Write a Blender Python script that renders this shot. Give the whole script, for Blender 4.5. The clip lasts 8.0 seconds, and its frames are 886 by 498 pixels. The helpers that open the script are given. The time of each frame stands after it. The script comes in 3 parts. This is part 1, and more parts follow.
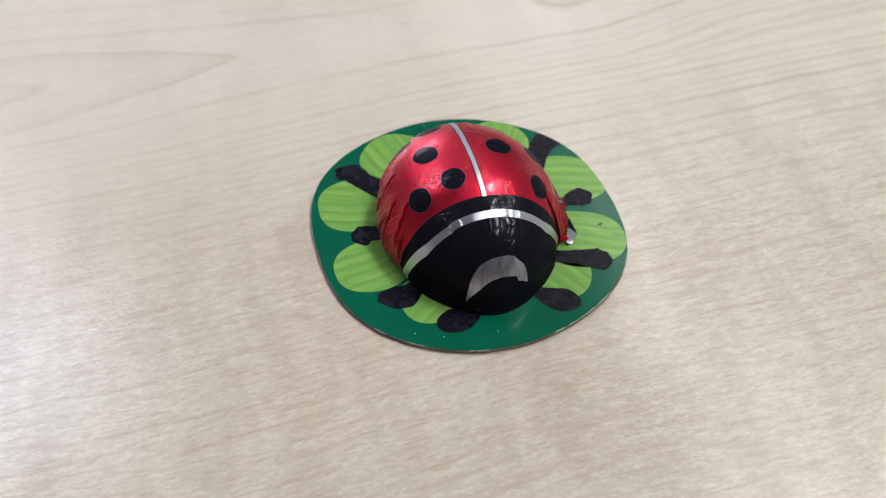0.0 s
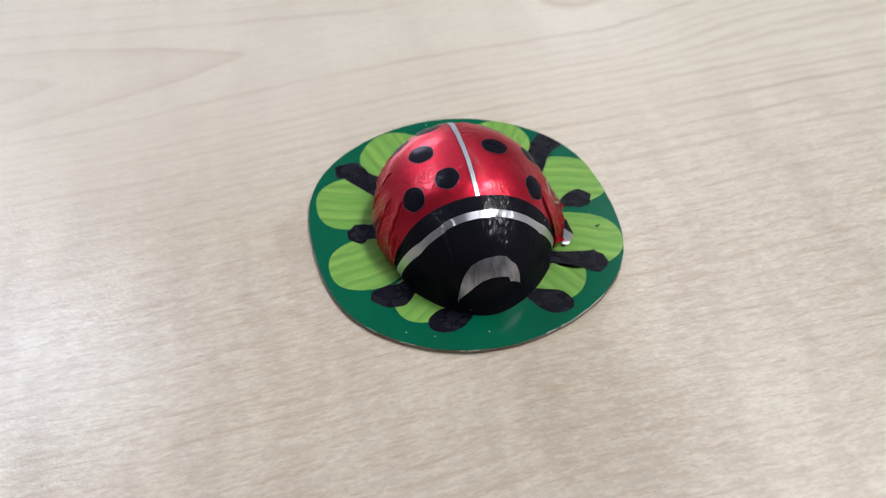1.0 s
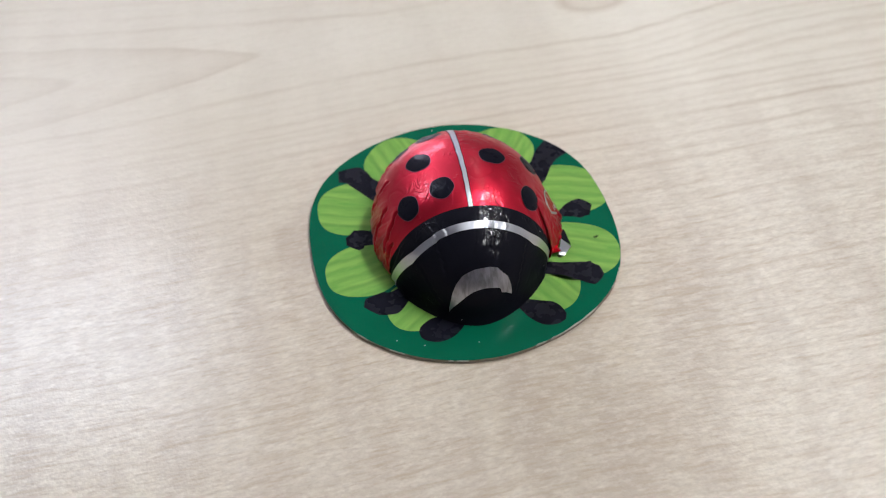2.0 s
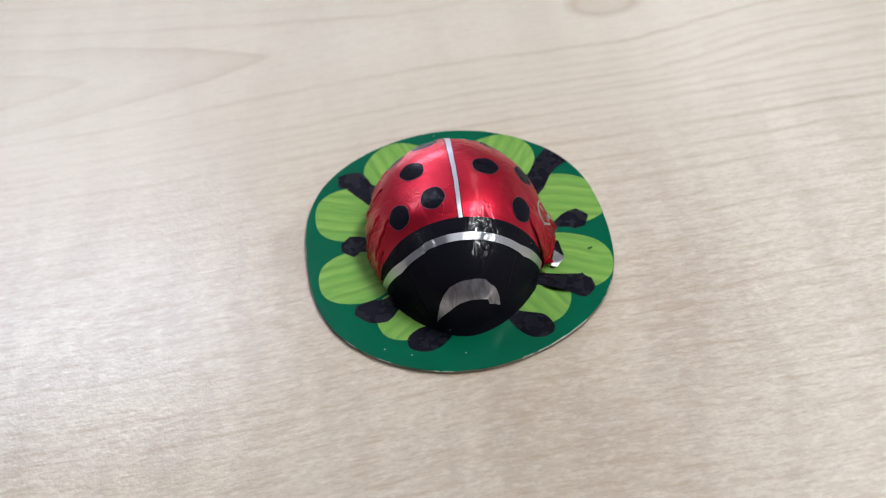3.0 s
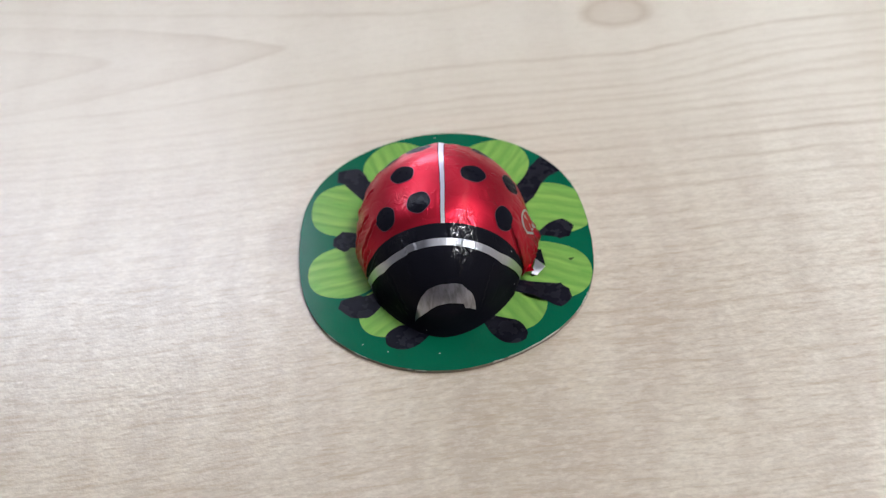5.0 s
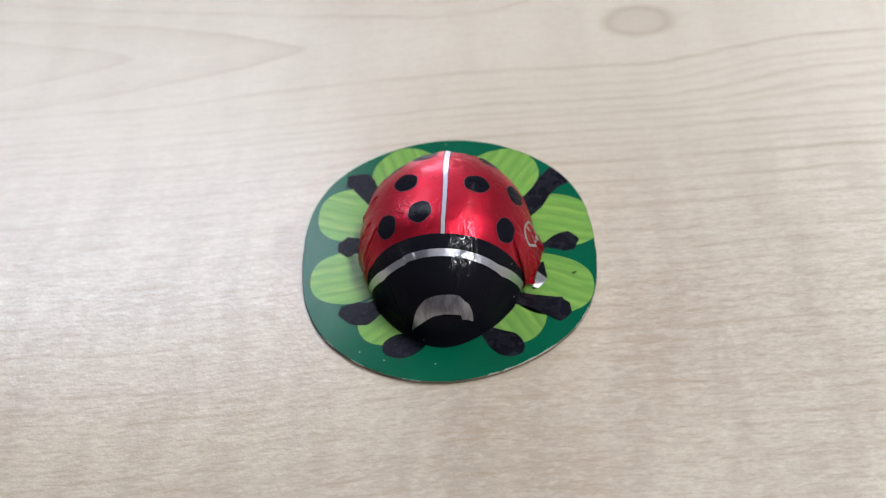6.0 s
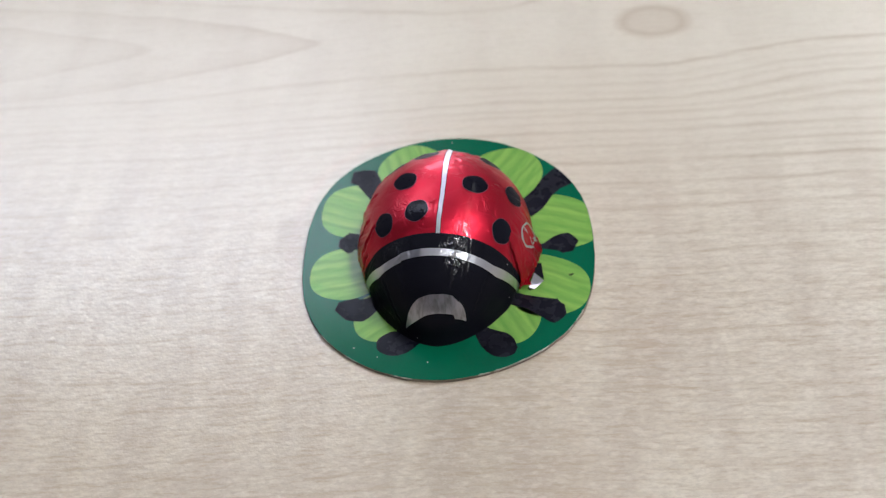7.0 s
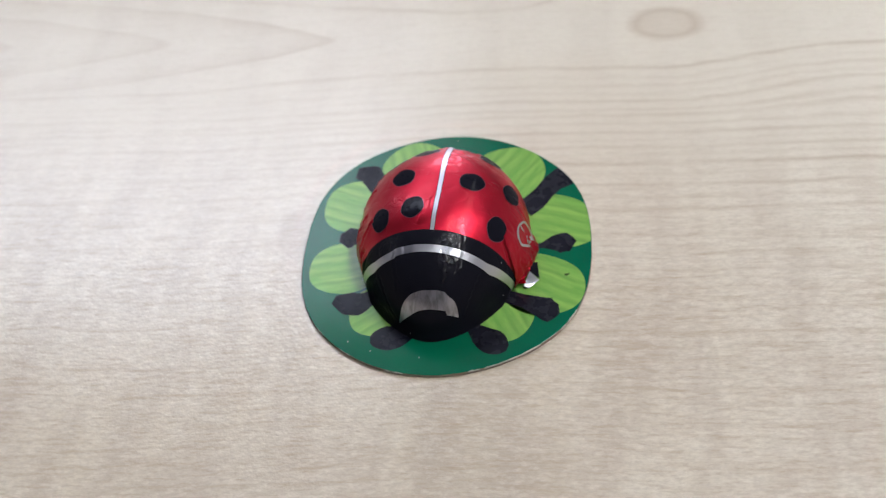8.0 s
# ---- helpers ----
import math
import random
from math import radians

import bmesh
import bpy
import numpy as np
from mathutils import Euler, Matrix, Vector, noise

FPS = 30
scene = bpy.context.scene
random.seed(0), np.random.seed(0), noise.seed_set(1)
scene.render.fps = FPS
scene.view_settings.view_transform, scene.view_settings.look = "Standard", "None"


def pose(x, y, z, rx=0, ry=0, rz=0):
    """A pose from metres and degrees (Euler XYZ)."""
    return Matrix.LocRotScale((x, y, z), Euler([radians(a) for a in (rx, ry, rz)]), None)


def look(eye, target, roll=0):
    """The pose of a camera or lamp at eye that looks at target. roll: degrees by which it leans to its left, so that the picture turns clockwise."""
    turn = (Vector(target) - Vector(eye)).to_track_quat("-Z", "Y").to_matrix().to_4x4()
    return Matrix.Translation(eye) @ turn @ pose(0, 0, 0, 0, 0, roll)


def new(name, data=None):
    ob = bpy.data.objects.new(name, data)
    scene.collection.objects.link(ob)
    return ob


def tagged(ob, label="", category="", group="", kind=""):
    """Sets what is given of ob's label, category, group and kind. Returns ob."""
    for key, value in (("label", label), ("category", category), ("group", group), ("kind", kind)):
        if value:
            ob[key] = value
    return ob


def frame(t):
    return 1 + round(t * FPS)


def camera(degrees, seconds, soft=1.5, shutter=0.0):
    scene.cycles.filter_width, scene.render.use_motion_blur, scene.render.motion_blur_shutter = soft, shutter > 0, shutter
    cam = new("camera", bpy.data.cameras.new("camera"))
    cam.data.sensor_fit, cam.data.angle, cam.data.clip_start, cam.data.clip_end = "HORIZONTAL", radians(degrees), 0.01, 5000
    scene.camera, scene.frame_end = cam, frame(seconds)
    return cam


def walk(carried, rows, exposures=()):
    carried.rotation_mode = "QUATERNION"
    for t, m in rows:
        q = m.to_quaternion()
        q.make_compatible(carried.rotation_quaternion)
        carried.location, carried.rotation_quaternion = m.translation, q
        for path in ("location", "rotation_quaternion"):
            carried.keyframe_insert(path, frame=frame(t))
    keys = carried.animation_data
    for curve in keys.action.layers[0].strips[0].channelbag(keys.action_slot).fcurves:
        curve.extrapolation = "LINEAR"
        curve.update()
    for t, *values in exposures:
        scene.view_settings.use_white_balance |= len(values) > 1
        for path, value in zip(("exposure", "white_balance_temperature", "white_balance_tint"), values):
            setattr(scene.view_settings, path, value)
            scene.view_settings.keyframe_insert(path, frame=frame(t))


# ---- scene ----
PATH = [
    (0, look((-0.04297, -0.15054, 0.16029), (-0.00764, -0.00139, 0.00248), -0.673)),
    (0.5, look((-0.03864, -0.15145, 0.16040), (-0.00732, -0.00175, 0.00226), -1.411)),
    (1, look((-0.03458, -0.15231, 0.16035), (-0.00675, -0.00170, 0.00242), -1.930)),
    (1.5, look((-0.02832, -0.15238, 0.16204), (-0.00623, -0.00170, 0.00328), -2.850)),
    (3, look((-0.00889, -0.14977, 0.16701), (-0.00420, -0.00056, 0.00541), -5.898)),
    (3.5, look((-0.00391, -0.15051, 0.17061), (-0.00267, -0.00278, 0.00759), -6.221)),
    (4, look((0.00075, -0.15168, 0.17404), (-0.00154, -0.00526, 0.00986), -6.275)),
    (4.5, look((0.00338, -0.15187, 0.17574), (-0.00106, -0.00600, 0.01111), -5.903)),
    (6, look((0.01714, -0.14798, 0.17760), (-0.00095, -0.00391, 0.01232), -6.982)),
    (6.5, look((0.02408, -0.14591, 0.17906), (-0.00049, -0.00392, 0.01282), -8.264)),
    (7, look((0.02844, -0.14607, 0.17925), (0.00001, -0.00473, 0.01308), -8.714)),
    (7.5, look((0.03433, -0.14638, 0.17898), (0.00061, -0.00557, 0.01335), -9.553)),
    (8, look((0.03987, -0.14658, 0.17871), (0.00132, -0.00615, 0.01380), -10.301)),
]
cam = camera(41.0, 8.0, soft=1.15)
cam.data.dof.use_dof = True
cam.data.dof.focus_distance = 0.205
cam.data.dof.aperture_fstop = 22.0
walk(cam, PATH, exposures=((0.0, 0.68), (4.0, 0.66), (7.0, 0.61), (8.0, 0.61)))

# ---- light ----
MM = 0.001
CEIL = 2.02          # ceiling height above the desk top
FLOOR = -0.74
world = bpy.data.worlds.new("world")
scene.world = world
world.use_nodes = True
sky = world.node_tree.nodes.new("ShaderNodeTexSky")
sky.sky_type = "NISHITA"
sky.sun_disc = False
sky.sun_elevation = radians(35)
sky.sun_rotation = radians(200)
world.node_tree.links.new(sky.outputs[0], world.node_tree.nodes["Background"].inputs[0])
world.node_tree.nodes["Background"].inputs[1].default_value = 0.1
NORTH = 3.4          # inner face of the window wall
# windows: middle and size across, middle and height, watts of sky light, tint
WINDOWS = (
    (-0.50, 1.10, 1.05, 0.84, 20.5, (0.84, 0.79, 1.0)),
)
for wx, ww, wz, wh, watts, tint in WINDOWS:
    win = new("window_light", bpy.data.lights.new("window_light", "AREA"))
    win.data.shape, win.data.size, win.data.size_y = "RECTANGLE", ww, wh
    win.data.energy, win.data.color = watts, tint
    win.matrix_world = look((wx, NORTH + 0.03, wz), (wx, 0.0, wz))
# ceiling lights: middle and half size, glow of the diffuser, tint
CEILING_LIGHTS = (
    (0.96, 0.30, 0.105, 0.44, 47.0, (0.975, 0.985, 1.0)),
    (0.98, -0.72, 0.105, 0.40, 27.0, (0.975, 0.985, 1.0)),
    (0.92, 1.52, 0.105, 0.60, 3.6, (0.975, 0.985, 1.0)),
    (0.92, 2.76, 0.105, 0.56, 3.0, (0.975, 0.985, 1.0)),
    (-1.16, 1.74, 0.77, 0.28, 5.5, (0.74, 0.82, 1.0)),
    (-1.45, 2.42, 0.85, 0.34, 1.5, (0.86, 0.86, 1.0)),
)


# ---- materials ----
def mat(name):
    m = bpy.data.materials.new(name)
    m.use_nodes = True
    t = m.node_tree
    return m, t, t.nodes["Principled BSDF"]


def node(t, kind, **values):
    n = t.nodes.new("ShaderNode" + kind)
    for key, value in values.items():
        if key in n.inputs:
            n.inputs[key].default_value = value
    return n


def calc(t, op, a, b=0.0, c=0.0):
    n = t.nodes.new("ShaderNodeMath")
    n.operation = op
    for i, v in enumerate((a, b, c)):
        if isinstance(v, (int, float)):
            n.inputs[i].default_value = v
        else:
            t.links.new(v, n.inputs[i])
    return n.outputs[0]


def ramp(t, fac, stops):
    n = t.nodes.new("ShaderNodeValToRGB")
    while len(n.color_ramp.elements) < len(stops):
        n.color_ramp.elements.new(0.5)
    for e, (pos, col) in zip(n.color_ramp.elements, stops):
        e.position = pos
        e.color = (*col, 1) if not isinstance(col, (int, float)) else (col, col, col, 1)
    t.links.new(fac, n.inputs[0])
    return n.outputs[0]


def mix(t, fac, a, b, mode="MIX"):
    n = t.nodes.new("ShaderNodeMix")
    n.data_type, n.blend_type = "RGBA", mode
    for i, v in ((0, fac), (6, a), (7, b)):
        if isinstance(v, (int, float)):
            n.inputs[i].default_value = v
        elif isinstance(v, tuple):
            n.inputs[i].default_value = (*v, 1)
        else:
            t.links.new(v, n.inputs[i])
    return n.outputs[2]


def noise_of(t, vec, scale, detail=2.0, rough=0.5, dist=0.0):
    n = node(t, "TexNoise", Scale=scale, Detail=detail, Roughness=rough, Distortion=dist)
    if vec is not None:
        t.links.new(vec, n.inputs["Vector"])
    return n.outputs["Fac"]


def stretched(t, vec, sx, sy, sz=1.0):
    n = node(t, "Mapping")
    n.inputs["Scale"].default_value = (sx, sy, sz)
    t.links.new(vec, n.inputs["Vector"])
    return n.outputs[0]


def bump(t, bsdf, height, strength, distance, normal=None):
    n = node(t, "Bump", Strength=strength, Distance=distance)
    t.links.new(height, n.inputs["Height"])
    if normal is not None:
        t.links.new(normal, n.inputs["Normal"])
    t.links.new(n.outputs[0], bsdf.inputs["Normal"])
    return n.outputs[0]


def coords(t):
    """Object coordinates, in millimetres."""
    tc = t.nodes.new("ShaderNodeTexCoord")
    n = node(t, "VectorMath")
    n.operation = "SCALE"
    n.inputs["Scale"].default_value = 1000.0
    t.links.new(tc.outputs["Object"], n.inputs[0])
    return n.outputs[0]


def profile(t, value, points):
    """A smooth line through (value, height) points."""
    xs, ys = [p[0] for p in points], [p[1] for p in points]
    x0, x1, y0, y1 = min(xs), max(xs), min(ys), max(ys)
    fac = calc(t, "DIVIDE", calc(t, "SUBTRACT", value, x0), x1 - x0)
    unit = ramp(t, fac, [((x - x0) / (x1 - x0), (y - y0) / (y1 - y0)) for x, y in points])
    return calc(t, "MULTIPLY_ADD", unit, y1 - y0, y0)


# late-wood lines of the board: distance across the grain (mm), depth of tone, half width
GRAIN = (
    (60.4, 1.0, 1.0), (57.0, 0.25, 0.9), (54.3, 0.45, 1.0), (51.8, 0.30, 0.8), (49.4, 0.75, 0.9), (46.6, 0.55, 0.8), (44.8, 0.60, 0.9),
    (42.2, 0.40, 0.8), (39.4, 0.85, 0.9), (37.2, 0.35, 0.7), (35.0, 0.65, 0.9), (32.6, 0.30, 0.7), (30.2, 1.0, 0.95), (27.0, 0.30, 0.8),
    (24.0, 0.80, 0.95), (20.6, 0.35, 0.8), (17.2, 0.75, 1.0), (13.6, 0.35, 0.8), (10.4, 0.65, 1.0), (5.4, 0.60, 1.0), (1.4, 0.40, 0.9), (-3.4, 0.50, 1.0),
    (-8.2, 0.40, 1.0), (-13.8, 0.45, 1.0), (-20.1, 0.40, 1.0), (-26.5, 0.45, 1.0), (-34.0, 0.40, 1.0), (-41.5, 0.40, 1.0), (-50.0, 0.40, 1.0),
)


def wood_material():
    m, t, b = mat("maple_laminate")
    v = coords(t)
    sep = node(t, "SeparateXYZ")
    t.links.new(v, sep.inputs[0])
    x, y = sep.outputs[0], sep.outputs[1]
    # slow wander of the grain
    wander = calc(t, "MULTIPLY", calc(t, "SUBTRACT", noise_of(t, stretched(t, v, 0.012, 0.03), 1.0, 2), 0.5), 9.0)
    wobble = calc(t, "MULTIPLY", calc(t, "SUBTRACT", noise_of(t, stretched(t, v, 0.06, 0.12), 1.0, 2), 0.5), 2.4)
    jitter = calc(t, "MULTIPLY", calc(t, "SUBTRACT", noise_of(t, stretched(t, v, 0.11, 0.25), 1.0, 3, 0.6), 0.5), 1.7)
    # the board's grain drops to one side, and climbs over the flank of the knot on the other
    drop = profile(t, x, [(-140, -10.0), (-95, -7.9), (-60, -6.8), (-30, -4.0), (0, -1.1), (14, -0.4), (30, 0.0), (45, 0.4), (60, 1.5), (80, 2.8), (110, 3.7)])
    climb = profile(t, x, [(-140, -5.0), (-75, -2.8), (-48, 0.8), (-25, 1.0), (0, 0.7), (44, 0.0), (57, 2.1), (69, 4.6), (83, 5.7), (110, 6.2)])
    upper = ramp(t, calc(t, "MULTIPLY", y, 0.01), [(0.44, 0.0), (0.57, 1.0)])
    grain = calc(t, "SUBTRACT", calc(t, "SUBTRACT", calc(t, "ADD", y, jitter), drop), calc(t, "MULTIPLY", climb, upper))
    line = 0.0
    for c, depth, half in GRAIN:
        gap = calc(t, "ABSOLUTE", calc(t, "SUBTRACT", grain, c))
        line = calc(t, "MAXIMUM", line, calc(t, "MULTIPLY_ADD", gap, -depth / half, depth))
    # two far lines beyond the heart
    far = calc(t, "SUBTRACT", calc(t, "ADD", y, jitter), profile(t, x, [(-140, 97.0), (-80, 88.0), (-40, 83.6), (-8, 81.0), (8, 82.6), (30, 92.0), (60, 92.0), (90, 86.0), (120, 86.0)]))
    for c, depth, half in ((0.0, 0.8, 1.2), (5.5, 0.5, 1.0), (11.0, 0.6, 1.0), (18.0, 0.6, 1.0)):
        gap = calc(t, "ABSOLUTE", calc(t, "SUBTRACT", far, c))
        line = calc(t, "MAXIMUM", line, calc(t, "MULTIPLY_ADD", gap, -depth / half, depth))
    weight = noise_of(t, stretched(t, v, 0.035, 0.20), 1.0, 3)
    line = calc(t, "MULTIPLY", line, ramp(t, weight, [(0.32, 0.35), (0.60, 1.0)]))
    line = calc(t, "MULTIPLY", line, profile(t, x, [(-140, 0.5), (-50, 0.55), (30, 1.1), (110, 1.2)]))
    # the heart of the board, where the grain closes in nested tongues
    yy = calc(t, "ADD", calc(t, "ADD", y, wobble), calc(t, "MULTIPLY", x, -0.022))
    heart = calc(t, "SUBTRACT", yy, 71.5)
    away = calc(t, "SUBTRACT", calc(t, "SQRT", calc(t, "ADD", calc(t, "MULTIPLY", heart, heart), 4.0)), 2.0)
    open_x = calc(t, "MINIMUM", calc(t, "ADD", x, 36.0), 0.0)
    fade = calc(t, "EXPONENT", calc(t, "MULTIPLY", calc(t, "MULTIPLY", heart, heart), -0.0011))
    tongue = calc(t, "MULTIPLY", calc(t, "MULTIPLY", open_x, 0.30), fade)
    inner = calc(t, "MULTIPLY", calc(t, "ADD", away, tongue), -1.0 / 12.6)
    soft = ramp(t, calc(t, "FRACT", inner), [(0.0, 0.0), (0.05, 1.0), (0.16, 0.62), (0.42, 0.28), (1.0, 0.0)])
    soft = calc(t, "MULTIPLY", soft, ramp(t, inner, [(0.0, 0.0), (0.01, 1.0)]))
    soft = calc(t, "MULTIPLY", soft, profile(t, x, [(-140, 0.5), (-85, 0.6), (-50, 1.0), (0, 1.0)]))
    line = calc(t, "MAXIMUM", line, calc(t, "MULTIPLY", soft, ramp(t, weight, [(0.3, 0.50), (0.6, 0.75)])))
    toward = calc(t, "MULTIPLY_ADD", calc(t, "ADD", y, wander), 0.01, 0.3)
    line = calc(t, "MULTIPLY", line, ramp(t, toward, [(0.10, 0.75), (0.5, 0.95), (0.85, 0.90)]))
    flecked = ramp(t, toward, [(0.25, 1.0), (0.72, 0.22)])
    # pores and flecks along the grain
    bent = node(t, "CombineXYZ")
    t.links.new(x, bent.inputs[0])
    t.links.new(calc(t, "SUBTRACT", y, drop), bent.inputs[1])
    g = bent.outputs[0]
    fleck = noise_of(t, stretched(t, g, 0.42, 1.00), 1.0, 3, 0.65)
    fine = noise_of(t, stretched(t, g, 0.85, 1.60), 1.0, 3, 0.6)
    dash = noise_of(t, stretched(t, g, 0.24, 1.30), 1.0, 2, 0.5)
    streak = noise_of(t, stretched(t, g, 0.07, 0.62), 1.0, 3, 0.6)
    pale = noise_of(t, stretched(t, g, 0.30, 0.55), 1.0, 3, 0.65)
    figure = noise_of(t, stretched(t, v, 0.085, 0.022), 1.0, 2)
    broad = noise_of(t, stretched(t, v, 0.010, 0.022), 1.0, 2)
    base = mix(t, ramp(t, broad, [(0.35, 0.0), (0.65, 1.0)]), WOOD_LIGHT, WOOD_WARM)
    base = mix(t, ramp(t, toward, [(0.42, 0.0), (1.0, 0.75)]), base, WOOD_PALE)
    # gloss on the desk's right side, put into the colour as a paler tone
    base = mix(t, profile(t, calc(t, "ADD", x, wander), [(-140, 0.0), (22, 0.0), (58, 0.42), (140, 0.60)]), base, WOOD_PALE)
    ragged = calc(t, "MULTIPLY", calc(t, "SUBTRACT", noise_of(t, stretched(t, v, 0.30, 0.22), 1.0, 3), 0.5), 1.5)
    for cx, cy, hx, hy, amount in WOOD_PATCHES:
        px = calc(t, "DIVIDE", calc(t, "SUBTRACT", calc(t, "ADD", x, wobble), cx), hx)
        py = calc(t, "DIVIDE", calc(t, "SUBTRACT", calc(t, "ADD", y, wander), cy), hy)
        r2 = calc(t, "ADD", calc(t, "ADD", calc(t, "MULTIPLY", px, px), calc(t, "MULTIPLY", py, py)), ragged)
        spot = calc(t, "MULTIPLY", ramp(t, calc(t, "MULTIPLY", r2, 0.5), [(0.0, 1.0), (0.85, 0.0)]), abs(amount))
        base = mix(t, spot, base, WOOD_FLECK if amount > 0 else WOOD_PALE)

    def layer(base, pattern, lo, hi, amount, tint):
        return mix(t, calc(t, "MULTIPLY", ramp(t, pattern, [(lo, 0.0), (hi, 1.0)]), calc(t, "MULTIPLY", flecked, amount)), base, tint)
    base = layer(base, figure, 0.44, 0.62, 0.42, WOOD_FLECK)
    base = layer(base, pale, 0.46, 0.63, 0.46, WOOD_PALE)
    base = layer(base, fleck, 0.45, 0.64, 0.32, WOOD_FLECK)
    base = layer(base, fine, 0.46, 0.63, 0.26, WOOD_FLECK)
    base = layer(base, dash, 0.52, 0.72, 0.31, WOOD_LINE)
    base = layer(base, streak, 0.50, 0.68, 0.34, WOOD_LINE)
    base = mix(t, calc(t, "MULTIPLY", line, 0.46), base, WOOD_LINE)
    kx = calc(t, "DIVIDE", calc(t, "SUBTRACT", calc(t, "ADD", x, wobble), 41.3), 8.0)
    ky = calc(t, "DIVIDE", calc(t, "SUBTRACT", y, 76.3), 5.4)
    kr = calc(t, "SQRT", calc(t, "ADD", calc(t, "MULTIPLY", kx, kx), calc(t, "MULTIPLY", ky, ky)))
    ring = ramp(t, calc(t, "MULTIPLY", kr, 0.6), [(0.0, 0.26), (0.40, 0.34), (0.53, 0.62), (0.60, 0.40), (0.74, 0.0)])
    base = mix(t, calc(t, "MULTIPLY", ring, 0.75), base, WOOD_LINE)
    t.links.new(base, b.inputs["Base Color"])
    peel = noise_of(t, stretched(t, v, 0.90, 1.10), 1.0, 1, 0.4)
    pores = noise_of(t, stretched(t, g, 0.9, 2.0), 1.0, 2)
    b.inputs["Roughness"].default_value = 0.20
    b.inputs["Specular IOR Level"].default_value = 0.75
    n1 = bump(t, b, peel, 0.58, 0.00007)
    n2 = bump(t, b, pores, 0.18, 0.00004, n1)
    bump(t, b, noise_of(t, v, 1.9, 1, 0.5), 0.45, 0.00005, n2)
    return m


# figured patches and broad tones of the desk top: middle, half size, tan (+) or pale (-)
WOOD_PATCHES = (
    (-32.5, 9.0, 4.5, 8.0, 0.46), (2.5, -38.0, 4.5, 13.0, 0.42), (14.0, -46.0, 13.0, 16.0, 0.32), (-22.0, -54.0, 26.0, 15.0, 0.28), (28.0, -29.0, 4.0, 8.0, -0.35),
    (41.0, -24.0, 5.5, 14.0, 0.14), (49.5, -25.0, 4.5, 9.0, -0.45), (57.0, -20.0, 4.0, 12.0, 0.20), (71.0, -13.0, 5.5, 9.0, 0.30),
    # the two broad pale ones at x 90 paint the desk's gloss into its colour
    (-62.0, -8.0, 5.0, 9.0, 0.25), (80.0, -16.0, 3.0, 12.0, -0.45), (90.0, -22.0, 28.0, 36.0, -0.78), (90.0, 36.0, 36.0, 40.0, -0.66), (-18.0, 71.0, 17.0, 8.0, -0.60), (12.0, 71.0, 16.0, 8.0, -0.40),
)
WOOD_PALE = (0.790, 0.723, 0.616)
WOOD_LIGHT = (0.718, 0.639, 0.524)
WOOD_WARM = (0.682, 0.592, 0.468)
WOOD_FLECK = (0.468, 0.386, 0.312)
WOOD_LINE = (0.43, 0.312, 0.205)


